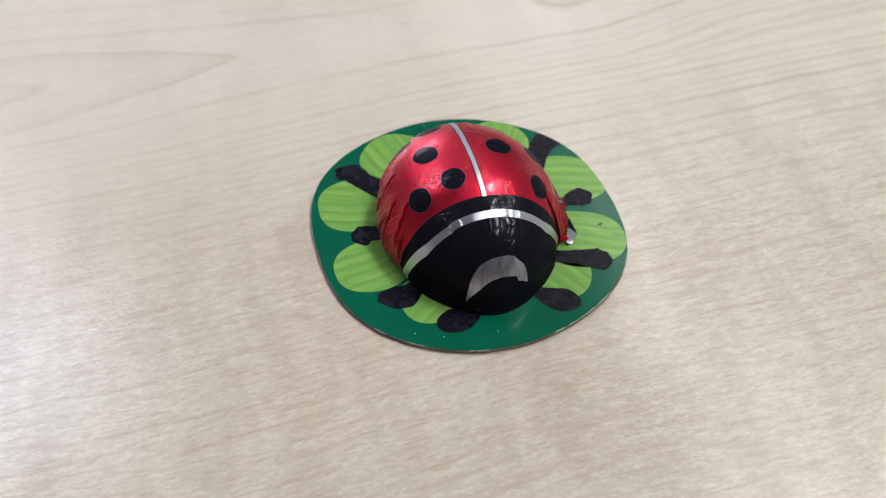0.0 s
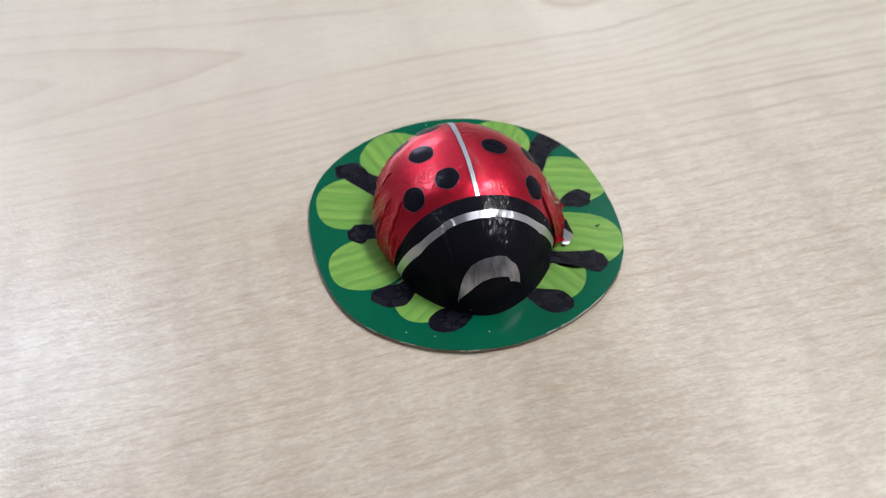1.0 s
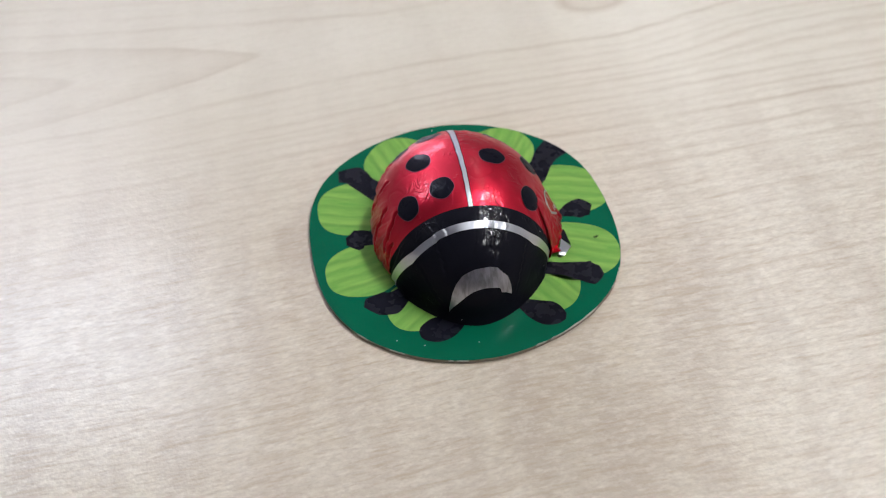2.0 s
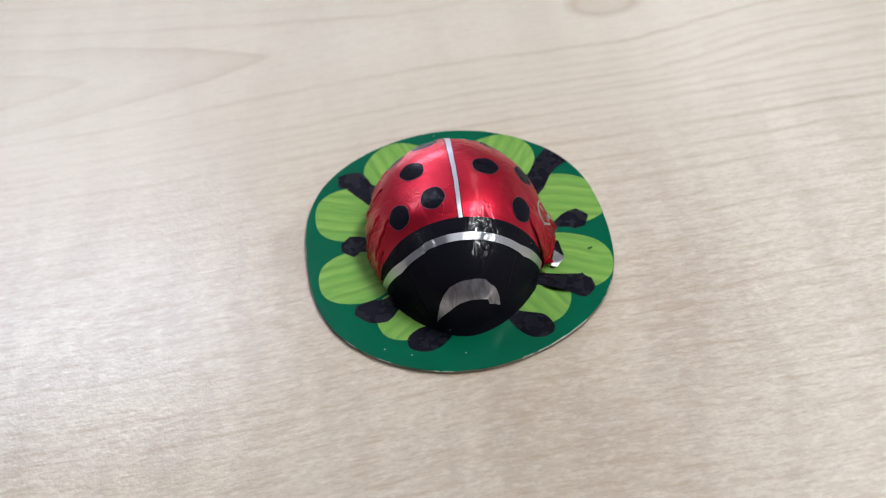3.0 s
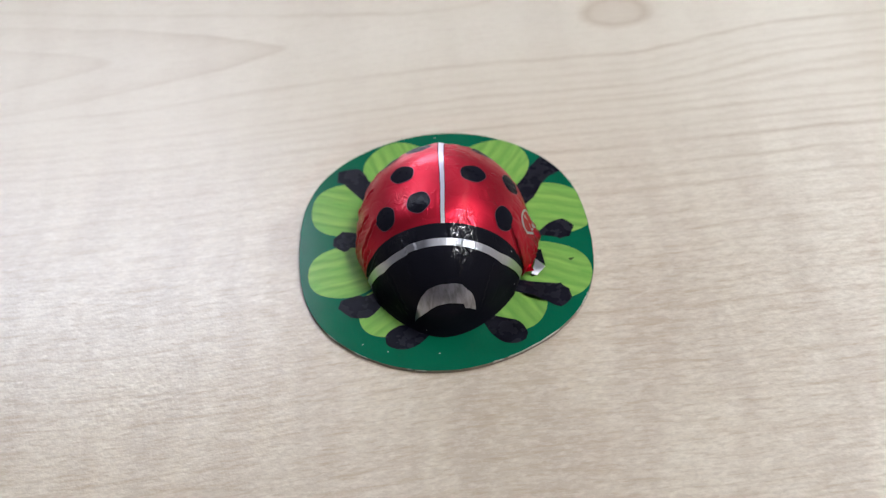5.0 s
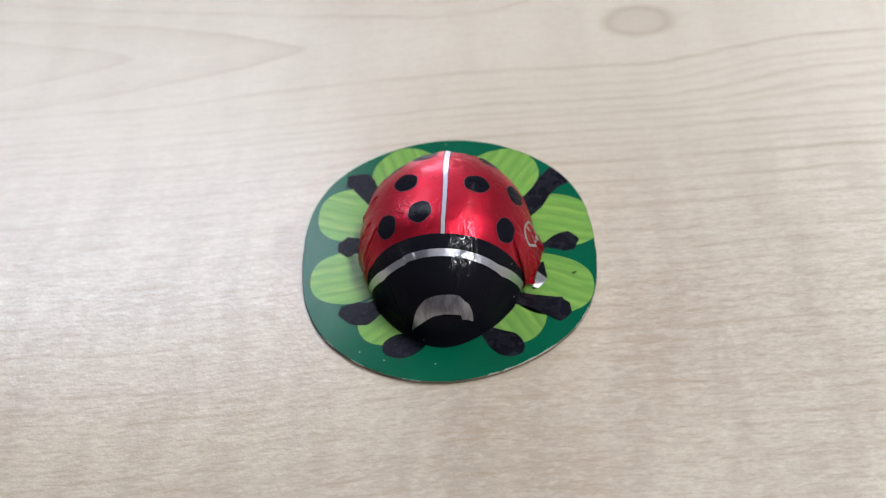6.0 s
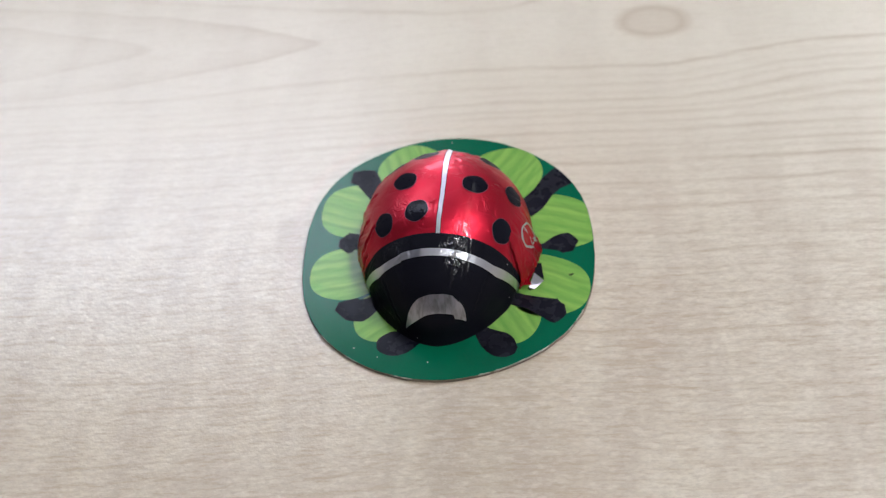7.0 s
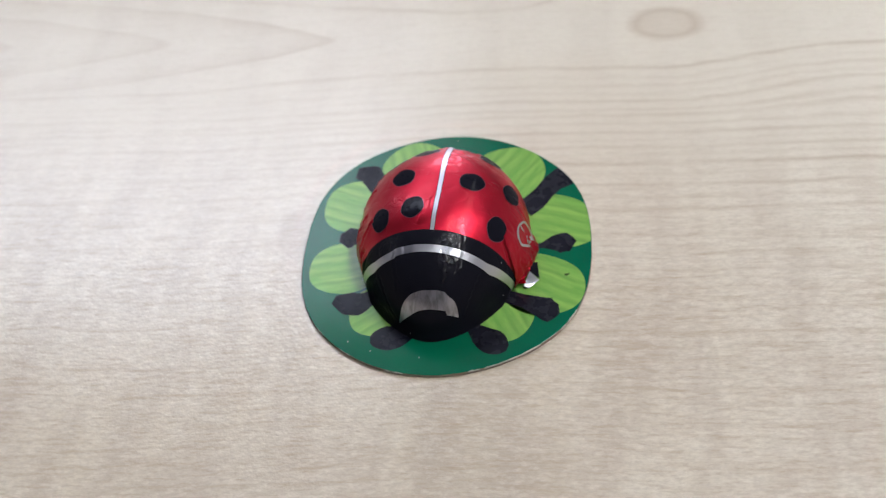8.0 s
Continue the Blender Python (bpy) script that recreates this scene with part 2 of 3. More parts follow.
def foil_material(name, colour, rough, crease, metal=1.0, coat=0.0, gloss=0.5):
    m, t, b = mat(name)
    v = coords(t)
    tone = noise_of(t, v, 0.30, 3)
    t.links.new(mix(t, calc(t, "MULTIPLY", tone, 0.35), colour, tuple(c * 0.72 for c in colour)), b.inputs["Base Color"])
    b.inputs["Metallic"].default_value = metal
    # light and dark of the mouth's folds, painted into the foil's colour as streaks
    if name.startswith("dull"):
        streak = ramp(t, noise_of(t, stretched(t, v, 0.95, 0.26, 0.26), 1.0, 3, 0.6, 0.6), [(0.36, 0.0), (0.60, 1.0)])
        t.links.new(mix(t, streak, tuple(c * 0.60 for c in colour), colour), b.inputs["Base Color"])
    if metal == 0.0:
        t.links.new(mix(t, dust(t, v), colour, (0.35, 0.35, 0.35)), b.inputs["Base Color"])
    # the wrapper is most crushed where the head meets the wings, less so in two patches of the wings
    def patch(centre, sx, sy, sz):
        n = node(t, "VectorMath")
        n.operation = "DISTANCE"
        t.links.new(stretched(t, v, sx, sy, sz), n.inputs[0])
        n.inputs[1].default_value = (centre[0] * sx, centre[1] * sy, centre[2] * sz)
        ragged = calc(t, "MULTIPLY_ADD", noise_of(t, v, 0.45, 2), 0.5, -0.25)
        return ramp(t, calc(t, "ADD", n.outputs["Value"], ragged), [(0.15, 1.0), (0.75, 0.0)])
    crushed = patch((3.0, -6.6, 15.8), 0.20, 0.105, 0.09)
    if metal == 0.0:
        brow = calc(t, "MAXIMUM", patch((2.6, -10.2, 12.4), 0.30, 0.19, 0.19), patch((-7.6, -6.0, 13.6), 0.24, 0.24, 0.24))
        crushed = calc(t, "MAXIMUM", crushed, calc(t, "MULTIPLY", brow, 0.55))
    wings = calc(t, "MAXIMUM", patch((-8.0, 2.5, 15.5), 0.16, 0.16, 0.12), patch((8.5, 3.5, 15.0), 0.24, 0.16, 0.16))
    r = ramp(t, noise_of(t, v, 0.6, 2), [(0.3, rough * 0.85), (0.7, rough * 1.2)])
    t.links.new(r, b.inputs["Roughness"])
    if metal == 0.0:
        b.inputs["IOR"].default_value = 1.28
        b.inputs["Specular IOR Level"].default_value = gloss
        t.links.new(calc(t, "MAXIMUM", calc(t, "MULTIPLY", crushed, 0.9), coat), b.inputs["Coat Weight"])
        b.inputs["Coat Roughness"].default_value = 0.07
        b.inputs["Coat IOR"].default_value = 1.7
    else:
        t.links.new(calc(t, "MULTIPLY_ADD", calc(t, "MAXIMUM", crushed, calc(t, "MULTIPLY", wings, 0.6)), 0.5, coat), b.inputs["Coat Weight"])
        b.inputs["Coat Roughness"].default_value = 0.09

    # creases: short scratches two ways across the foil, nested ripples where it is crushed
    def scratches(sx, sy, sz, scale, cover):
        ridge = ramp(t, noise_of(t, stretched(t, v, sx, sy, sz), scale, 2, 0.5, 0.3), [(0.46, 0.0), (0.5, 1.0), (0.515, 0.2), (0.56, 0.0)])
        return calc(t, "MULTIPLY", ridge, ramp(t, noise_of(t, stretched(t, v, sz, sx, sy), scale * 0.6, 2), [(cover, 0.0), (cover + 0.09, 1.0)]))
    scratch = calc(t, "MAXIMUM", scratches(1.0, 0.35, 0.6, 0.55, 0.59), scratches(0.45, 1.0, 0.5, 0.48, 0.61))
    ripple = calc(t, "SINE", calc(t, "MULTIPLY", noise_of(t, stretched(t, v, 1.0, 0.62, 0.62), 0.21, 1, 0.4, 0.6), 44.0))
    squiggle = noise_of(t, stretched(t, v, 1.0, 0.6, 0.6), 0.50, 2, 0.5, 0.9)
    crinkle = ramp(t, squiggle, [(0.40, 0.0), (0.5, 1.0), (0.56, 0.2), (0.64, 0.0)])
    crinkle = calc(t, "MULTIPLY", crinkle, calc(t, "MAXIMUM", crushed, calc(t, "MULTIPLY", wings, 0.45)))
    h = calc(t, "ADD", calc(t, "MULTIPLY", scratch, 0.42), calc(t, "MULTIPLY", crinkle, 0.75))
    h = calc(t, "ADD", h, calc(t, "MULTIPLY", calc(t, "MULTIPLY", ripple, crushed), 0.07))
    h = calc(t, "ADD", h, calc(t, "MULTIPLY", noise_of(t, v, 0.35, 2), 0.11))
    n1 = bump(t, b, h, 0.9, 0.00020 * crease)
    n2 = bump(t, b, noise_of(t, stretched(t, v, 1.0, 0.35, 0.6), 2.4, 2, 0.6), 0.25, 0.00004 * crease, n1)
    t.links.new(n2, b.inputs["Coat Normal"])
    return m


def dust(t, v):
    """A few pale grains of dust."""
    cell = node(t, "TexVoronoi", Scale=0.42)
    t.links.new(v, cell.inputs["Vector"])
    near = calc(t, "LESS_THAN", cell.outputs["Distance"], 0.055)
    sep = node(t, "SeparateXYZ")
    t.links.new(cell.outputs["Color"], sep.inputs[0])
    return calc(t, "MULTIPLY", near, calc(t, "GREATER_THAN", sep.outputs[0], 0.84))


def print_material(name, colour, second, scale, rough=0.14, gloss=0.25):
    m, t, b = mat(name)
    v = coords(t)
    ink = mix(t, ramp(t, noise_of(t, v, scale, 3), [(0.3, 0.0), (0.7, 1.0)]), colour, second)
    t.links.new(mix(t, dust(t, v), ink, (0.42, 0.42, 0.42)), b.inputs["Base Color"])
    b.inputs["Specular IOR Level"].default_value = gloss
    t.links.new(ramp(t, noise_of(t, v, 0.5, 2), [(0.35, rough * 0.88), (0.68, rough * 1.25)]), b.inputs["Roughness"])
    bump(t, b, noise_of(t, v, 0.9, 2), 0.10, 0.00004)
    return m


def leaf_material():
    m, t, b = mat("printed_leaf")
    v = coords(t)
    info = t.nodes.new("ShaderNodeObjectInfo")
    sep = node(t, "SeparateXYZ")
    t.links.new(v, sep.inputs[0])
    bend = calc(t, "MULTIPLY", calc(t, "SUBTRACT", noise_of(t, stretched(t, v, 0.07, 0.10), 1.0, 1), 0.5), 4.0)
    across = calc(t, "ADD", calc(t, "ADD", sep.outputs[1], bend), calc(t, "MULTIPLY", info.outputs["Random"], 9.0))
    vein = calc(t, "FRACT", calc(t, "DIVIDE", across, 2.6))
    vein = ramp(t, vein, [(0.0, 0.9), (0.15, 0.8), (0.45, 0.2), (0.75, 0.0), (1.0, 0.9)])
    vein = calc(t, "MULTIPLY", vein, ramp(t, noise_of(t, stretched(t, v, 0.10, 0.35), 1.0, 2), [(0.38, 0.1), (0.62, 0.85)]))
    blotch = ramp(t, noise_of(t, stretched(t, v, 0.10, 0.40), 1.0, 4, 0.6), [(0.38, 0.0), (0.62, 1.0)])
    base = mix(t, blotch, LEAF_GREEN, LEAF_LIME)
    base = mix(t, calc(t, "MULTIPLY", vein, 0.68), base, LEAF_VEIN)
    t.links.new(base, b.inputs["Base Color"])
    b.inputs["Roughness"].default_value = 0.17
    b.inputs["Specular IOR Level"].default_value = 0.30
    bump(t, b, noise_of(t, v, 0.9, 2), 0.10, 0.00004)
    return m


LEAF_GREEN = (0.162, 0.372, 0.074)
LEAF_LIME = (0.258, 0.476, 0.098)
LEAF_VEIN = (0.082, 0.235, 0.050)


def plain_material(name, colour, rough, second=None, scale=0.02):
    m, t, b = mat(name)
    v = coords(t)
    t.links.new(mix(t, noise_of(t, v, scale, 3), colour, second or tuple(c * 0.9 for c in colour)), b.inputs["Base Color"])
    b.inputs["Roughness"].default_value = rough
    bump(t, b, noise_of(t, v, scale * 20, 2), 0.1, 0.0005)
    return m


WOOD = wood_material()
FOIL_RED = foil_material("red_foil", (0.62, 0.016, 0.042), 0.38, 0.9, metal=0.88, coat=0.2)
FOIL_BLACK = foil_material("black_printed_foil", (0.009, 0.009, 0.014), 0.44, 1.2, metal=0.0, coat=0.05, gloss=0.05)
SPOT_BLACK = foil_material("black_spot_print", (0.008, 0.008, 0.014), 0.30, 1.0, metal=0.0, coat=0.10, gloss=0.05)
FOIL_RIM = foil_material("pale_print_rim", (0.30, 0.11, 0.15), 0.4, 0.3)
FOIL_DULL = foil_material("dull_silver_foil", (0.62, 0.61, 0.68), 0.36, 1.0)
FOIL_SILVER = foil_material("silver_foil", (0.70, 0.70, 0.76), 0.36, 1.0)
CARD_GREEN = print_material("green_printed_card", (0.001, 0.119, 0.061), (0.001, 0.103, 0.053), 0.12)
CARD_EDGE = plain_material("grey_board_edge", (0.20, 0.16, 0.12), 0.9, (0.34, 0.29, 0.23), 1.5)
CARD_WORN = plain_material("torn_pale_paper", (0.58, 0.57, 0.51), 0.9, (0.34, 0.34, 0.29), 2.0)
LEAF = leaf_material()
LEG_BLACK = print_material("black_print", (0.006, 0.006, 0.011), (0.010, 0.010, 0.017), 0.4, rough=0.26, gloss=0.15)
SPECK = print_material("dark_speck", (0.03, 0.06, 0.02), (0.06, 0.10, 0.03), 1.0)
WALL = plain_material("wall_paint", (0.45, 0.45, 0.44), 0.9)
DARK_WALL = plain_material("dark_reflected_wall", (0.12, 0.12, 0.125), 0.9)
CEILING = plain_material("ceiling_paint", (0.33, 0.33, 0.33), 0.9)
CARPET = plain_material("carpet", (0.16, 0.17, 0.19), 1.0)
STEEL = plain_material("grey_painted_steel", (0.42, 0.43, 0.44), 0.5)


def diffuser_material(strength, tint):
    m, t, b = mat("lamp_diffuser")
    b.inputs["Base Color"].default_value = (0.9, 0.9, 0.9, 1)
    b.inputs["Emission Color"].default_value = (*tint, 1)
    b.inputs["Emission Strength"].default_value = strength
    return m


# ---- mesh helpers ----
def part(name, bm, material, parent=None, label="", smooth=False):
    me = bpy.data.meshes.new(name)
    bm.to_mesh(me)
    bm.free()
    me.materials.append(material)
    if smooth:
        me.polygons.foreach_set("use_smooth", [True] * len(me.polygons))
    ob = new(name, me)
    ob.parent = parent
    if label:
        tagged(ob, label)
    return ob


def box(x0, x1, y0, y1, z0, z1, bevel=0.0):
    bm = bmesh.new()
    bmesh.ops.create_cube(bm, size=1.0)
    for v in bm.verts:
        v.co = Vector(((x0 + x1) / 2 + v.co.x * (x1 - x0), (y0 + y1) / 2 + v.co.y * (y1 - y0), (z0 + z1) / 2 + v.co.z * (z1 - z0)))
    if bevel:
        bmesh.ops.bevel(bm, geom=bm.edges[:], offset=bevel, segments=2, affect="EDGES")
    return bm


def sheet(points, wrap=False):
    """A quad grid from an array of rows x columns x 3 (metres)."""
    bm = bmesh.new()
    rows, cols = points.shape[:2]
    vs = [[bm.verts.new(points[i, j]) for j in range(cols)] for i in range(rows)]
    for i in range(rows - 1):
        for j in range(cols if wrap else cols - 1):
            k = (j + 1) % cols
            bm.faces.new((vs[i][j], vs[i][k], vs[i + 1][k], vs[i + 1][j]))
    bmesh.ops.remove_doubles(bm, verts=bm.verts[:], dist=1e-7)
    return bm


# ---- room ----
def room():
    w, n, s = 2.6, NORTH, -2.4
    tagged(part("floor", box(-w, w, s, n, FLOOR - 0.1, FLOOR), CARPET), "dark grey carpet floor", "floor", kind="structure")
    tagged(part("ceiling", box(-w, w, s, n, CEIL, CEIL + 0.1), CEILING), "grey painted ceiling", "ceiling", kind="structure")
    tagged(part("wall_east", box(w, w + 0.15, s, n, FLOOR, CEIL), WALL), "grey painted wall", "wall", kind="structure")
    tagged(part("wall_west", box(-w - 0.15, -w, s, n, FLOOR, CEIL), WALL), "grey painted wall", "wall", kind="structure")
    # added dark behind the camera, so that the black head reflects little light
    tagged(part("wall_south", box(-w, w, s - 0.15, s, FLOOR, CEIL), DARK_WALL), "unseen dark wall added behind the camera to darken reflections", "wall", kind="structure")
    north = tagged(new("wall_north"), "grey painted wall with window openings", "wall", kind="structure")
    holes = [(x - a / 2, x + a / 2, z - h / 2, z + h / 2) for x, a, z, h, *_ in WINDOWS]
    levels = sorted({FLOOR, CEIL} | {z for hole in holes for z in hole[2:]})
    for z0, z1 in zip(levels, levels[1:]):
        start = -w
        for x0, x1 in sorted((a, b) for a, b, c, d in holes if c < (z0 + z1) / 2 < d) + [(w, w)]:
            part("wall_panel", box(start, x0, n, n + 0.15, z0, z1), WALL, north)
            start = x1
    for number, (x0, x1, z0, z1) in enumerate(holes):
        window = tagged(new("window_%d" % (number + 1)), "grey framed daylight window", "window", kind="structure")
        e = 0.03
        for p, q, u, v in ((x0, x0 + e, z0, z1), (x1 - e, x1, z0, z1), (x0 + e, x1 - e, z0, z0 + e), (x0 + e, x1 - e, z1 - e, z1)):
            part("window_frame", box(p, q, n - 0.02, n + 0.02, u, v, 0.004), STEEL, window)


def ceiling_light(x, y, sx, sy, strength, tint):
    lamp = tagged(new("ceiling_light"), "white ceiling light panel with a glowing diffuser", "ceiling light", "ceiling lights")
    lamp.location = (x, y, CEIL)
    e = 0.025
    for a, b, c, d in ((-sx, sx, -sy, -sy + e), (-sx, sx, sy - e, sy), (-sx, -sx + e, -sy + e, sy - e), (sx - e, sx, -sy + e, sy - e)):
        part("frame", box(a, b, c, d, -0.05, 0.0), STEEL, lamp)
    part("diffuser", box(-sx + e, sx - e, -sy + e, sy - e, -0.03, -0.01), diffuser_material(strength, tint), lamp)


room()
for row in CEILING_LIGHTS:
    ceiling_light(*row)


# ---- desk ----
def desk():
    d = tagged(new("desk"), "pale maple laminate desk with a satin top", "desk")
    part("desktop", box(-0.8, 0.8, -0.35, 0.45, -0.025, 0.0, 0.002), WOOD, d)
    for x in (-0.74, 0.70):
        for y in (-0.30, 0.36):
            part("leg", box(x, x + 0.04, y, y + 0.04, FLOOR, -0.025, 0.003), STEEL, d)


desk()

# ---- card ----
CARD_TOP = 0.85     # mm above the desk
CARD_X, CARD_Y = -0.98, 5.71


def card_radius(a):
    return (30.71 - 0.34 * np.cos(a) - 0.03 * np.sin(a) - 0.98 * np.cos(2 * a) - 0.31 * np.sin(2 * a) + 0.12 * np.cos(3 * a)
            - 0.03 * np.sin(3 * a) - 0.47 * np.cos(4 * a) - 0.14 * np.sin(4 * a) - 0.20 * np.cos(6 * a))


def on_card(x, y, lift):
    """A printed spot on the card (mm), kept inside its edge; in metres."""
    dx, dy = x - CARD_X, y - CARD_Y
    r, a = np.hypot(dx, dy), np.arctan2(dy, dx)
    k = np.minimum(1.0, (card_radius(a) - 0.12) / np.maximum(r, 1e-6))
    return np.stack([CARD_X + dx * k, CARD_Y + dy * k, np.full_like(dx, CARD_TOP + lift)], -1) * MM


def leaf(card, x, y, rx, ry, turn):
    a = np.linspace(0, 2 * np.pi, 72, endpoint=False)
    r = np.linspace(0, 1, 9)[:, None]
    wob = 1 + 0.02 * np.sin(3 * a + x) + 0.015 * np.sin(5 * a + y)
    u, v = r * wob * rx * np.cos(a), r * wob * ry * np.sin(a)
    c, s = np.cos(radians(turn)), np.sin(radians(turn))
    p = on_card(x + c * u - s * v, y + s * u + c * v, 0.02)
    here = Matrix.Translation((x * MM, y * MM, 0)) @ Matrix.Rotation(radians(turn), 4, "Z")
    bm = sheet(p, wrap=True)
    bm.transform(here.inverted())
    ob = part("leaf", bm, LEAF, card)
    ob.matrix_local = here


def leg(card, name, path, lift=0.04):
    """A printed leg: a centre line of (x, y, half width)."""
    q = np.array(path, float)
    n = len(q)
    fine = []
    for i in range(n - 1):
        p0, p1, p2, p3 = q[max(i - 1, 0)], q[i], q[i + 1], q[min(i + 2, n - 1)]
        for t in np.linspace(0, 1, 8, endpoint=False):
            straight = p1 + (p2 - p1) * t
            fine.append((0.75 if name == "leg" else 0.0) * straight + (0.25 if name == "leg" else 1.0) * 0.5 * (2 * p1 + (p2 - p0) * t + (2 * p0 - 5 * p1 + 4 * p2 - p3) * t * t + (3 * p1 - p0 - 3 * p2 + p3) * t ** 3))
    fine.append(q[-1])
    fine = np.array(fine)
    d = np.gradient(fine[:, :2], axis=0)
    d = np.stack([d[np.clip(np.arange(len(d)) + k, 0, len(d) - 1)] for k in range(-4, 5)]).mean(0)
    d /= np.linalg.norm(d, axis=1)[:, None]
    side = np.stack([-d[:, 1], d[:, 0]], -1) * fine[:, 2:3]
    k = np.linspace(-1, 1, 7)
    xy = fine[:, None, :2] + side[:, None] * k[None, :, None]
    part(name, sheet(on_card(xy[..., 0], xy[..., 1], lift)), LEG_BLACK, card)


def ladybird_card():
    card = tagged(new("display_card"), "round green printed cardboard disc with lime leaves and black insect legs", "card")
    a = np.linspace(0, 2 * np.pi, 240, endpoint=False)
    rough = np.array([noise.noise(Vector((np.cos(k) * 9, np.sin(k) * 9, 0))) for k in a]) * 0.07
    rr = card_radius(a) + rough

    def ring(inset, z):
        return np.stack([CARD_X + (rr - inset) * np.cos(a), CARD_Y + (rr - inset) * np.sin(a), np.full_like(a, z)], -1) * MM
    top = np.stack([ring(0.05, CARD_TOP - 0.03), ring(0.12, CARD_TOP)] + [ring(rr * k, CARD_TOP) for k in (0.2, 0.5, 0.8, 1.0)])
    part("printed_top", sheet(top, wrap=True), CARD_GREEN, card)
    side = np.stack([ring(rr, 0.02), ring(0.15, 0.02), ring(0.02, 0.10), ring(0.0, 0.38), ring(0.03, 0.64), ring(0.05, CARD_TOP - 0.03)])
    part("board_edge", sheet(side, wrap=True), CARD_EDGE, card, "grey-brown cut cardboard edge")
    for x, y, rx, ry, turn in LEAVES:
        leaf(card, x, y, rx, ry, turn)
    for name, path in LEGS:
        leg(card, name, path)
    b = np.linspace(0, 2 * np.pi, 14, endpoint=False)
    k = np.linspace(0, 1, 3)[:, None]
    for x, y, r in ((23.4, -0.87, 0.38), (15.8, -4.37, 0.5)):
        w = r * (1 + 0.35 * np.sin(2 * b + 1) + 0.2 * np.sin(3 * b))
        part("speck", sheet(on_card(x + k * w * np.cos(b), y + k * w * np.sin(b), 0.06), wrap=True), SPECK, card, "small dark ink speck")
    # torn white paper along the cut edge
    rng = random.Random(4)
    for i in range(34):
        c = radians(rng.uniform(-75, -28) if i < 24 else rng.uniform(150, 262))
        w, dep = rng.uniform(0.3, 1.5) / 31, rng.uniform(0.05, 0.24) if i < 24 else rng.uniform(0.03, 0.08)
        t = np.linspace(c - w, c + w, 7)
        bite = dep * np.sin(np.linspace(0, np.pi, 7)) * np.array([rng.uniform(0.5, 1.0) for _ in range(7)]) + 0.04
        o = card_radius(t) + 0.05
        rows = [(o, CARD_TOP - 0.25), (o + 0.03, CARD_TOP - 0.02), (o - bite, CARD_TOP + 0.05)]
        p = np.stack([np.stack([CARD_X + r * np.cos(t), CARD_Y + r * np.sin(t), np.full_like(t, z)], -1) for r, z in rows]) * MM
        part("torn_edge", sheet(p), CARD_WORN, card, "torn white paper fibre")
    return card


LEAVES = (
    (-10.3, 27.53, 7.3, 7.5, 112), (-21.3, 16.03, 7.1, 7.3, 165), (-20.3, -0.47, 8.1, 6.7, 195), (-12.0, -11.17, 6.2, 6.1, 225),
    (9.3, 25.93, 8.2, 7.6, 62), (20.0, 13.13, 10.0, 7.0, -14), (18.3, -3.27, 9.1, 7.4, -22), (11.2, -11.17, 6.7, 6.6, -55),
)
LEGS = (
    ("leg", ((-23.15, 25.58, 1.55), (-20.0, 25.33, 2.65), (-18.3, 22.53, 2.2), (-15.3, 19.23, 2.55), (-13.0, 16.83, 2.6))),
    ("leg", ((-23.4, 7.23, 1.0), (-21.4, 7.23, 2.75), (-19.8, 7.53, 2.1), (-17.7, 6.83, 1.5), (-14.0, 6.83, 1.6))),
    ("leg", ((-21.6, -8.87, 1.05), (-18.8, -9.57, 2.7), (-16.7, -9.77, 2.8), (-14.8, -8.47, 1.9), (-12.0, -6.67, 1.7))),
    ("antenna", ((-12.7, -18.07, 0.7), (-11.9, -17.97, 1.8), (-9.8, -17.67, 2.8), (-7.6, -17.17, 2.6), (-5.4, -15.87, 1.6), (-3.0, -12.67, 1.2))),
    ("antenna", ((4.5, -12.67, 1.0), (6.4, -14.27, 1.2), (8.6, -16.27, 2.3), (10.6, -17.57, 2.8), (12.4, -18.47, 2.1), (13.6, -18.87, 0.7))),
    ("leg", ((11.5, -6.67, 1.5), (13.05, -6.97, 1.5), (15.7, -7.67, 1.6), (19.1, -8.97, 2.4), (20.7, -9.57, 2.95), (22.5, -9.27, 1.1))),
    ("leg", ((16.0, 6.13, 0.6), (18.0, 6.38, 0.7), (20.2, 7.03, 1.9), (22.2, 7.23, 2.7), (24.2, 6.43, 1.45))),
    ("leg", ((13.5, 15.93, 2.5), (15.6, 18.03, 2.4), (17.4, 20.93, 2.1), (19.0, 23.53, 2.4), (21.2, 25.53, 2.9), (23.5, 26.93, 3.0))),
)
ladybird_card()

# ---- ladybird ----
BUG_X, BUG_Y = -1.24, 2.21
BUG_W, BUG_F, BUG_B, BUG_H = 17.2, 19.8, 23.6, 17.0


def dome(th, ph, lift=0.0):
    """The foil's surface: th turns from the right flank over the top to the left, ph from the head to the tail (degrees); in metres."""
    th, ph = np.radians(np.asarray(th, float)), np.radians(np.asarray(ph, float))
    th, ph = np.broadcast_arrays(th, ph)
    d = np.stack([np.sin(ph) * np.cos(th), -np.cos(ph), np.sin(ph) * np.sin(th)], -1)
    return along(d, lift)


# deep pleats of the left flank: turn over the body, place along it
PLEATS = (
    ((134, 112), (140, 111), (150, 108.5), (163, 112), (178, 116)),
    ((140, 95), (144, 93.5), (152, 91), (161, 89.5), (178, 85)),
    ((133, 86), (138, 83), (145, 79.5), (157, 77), (163, 76)),
    ((149, 74), (153, 73), (160, 71.8), (168, 70.5)),
    ((132, 130), (140, 128), (152, 127), (170, 131)),
)


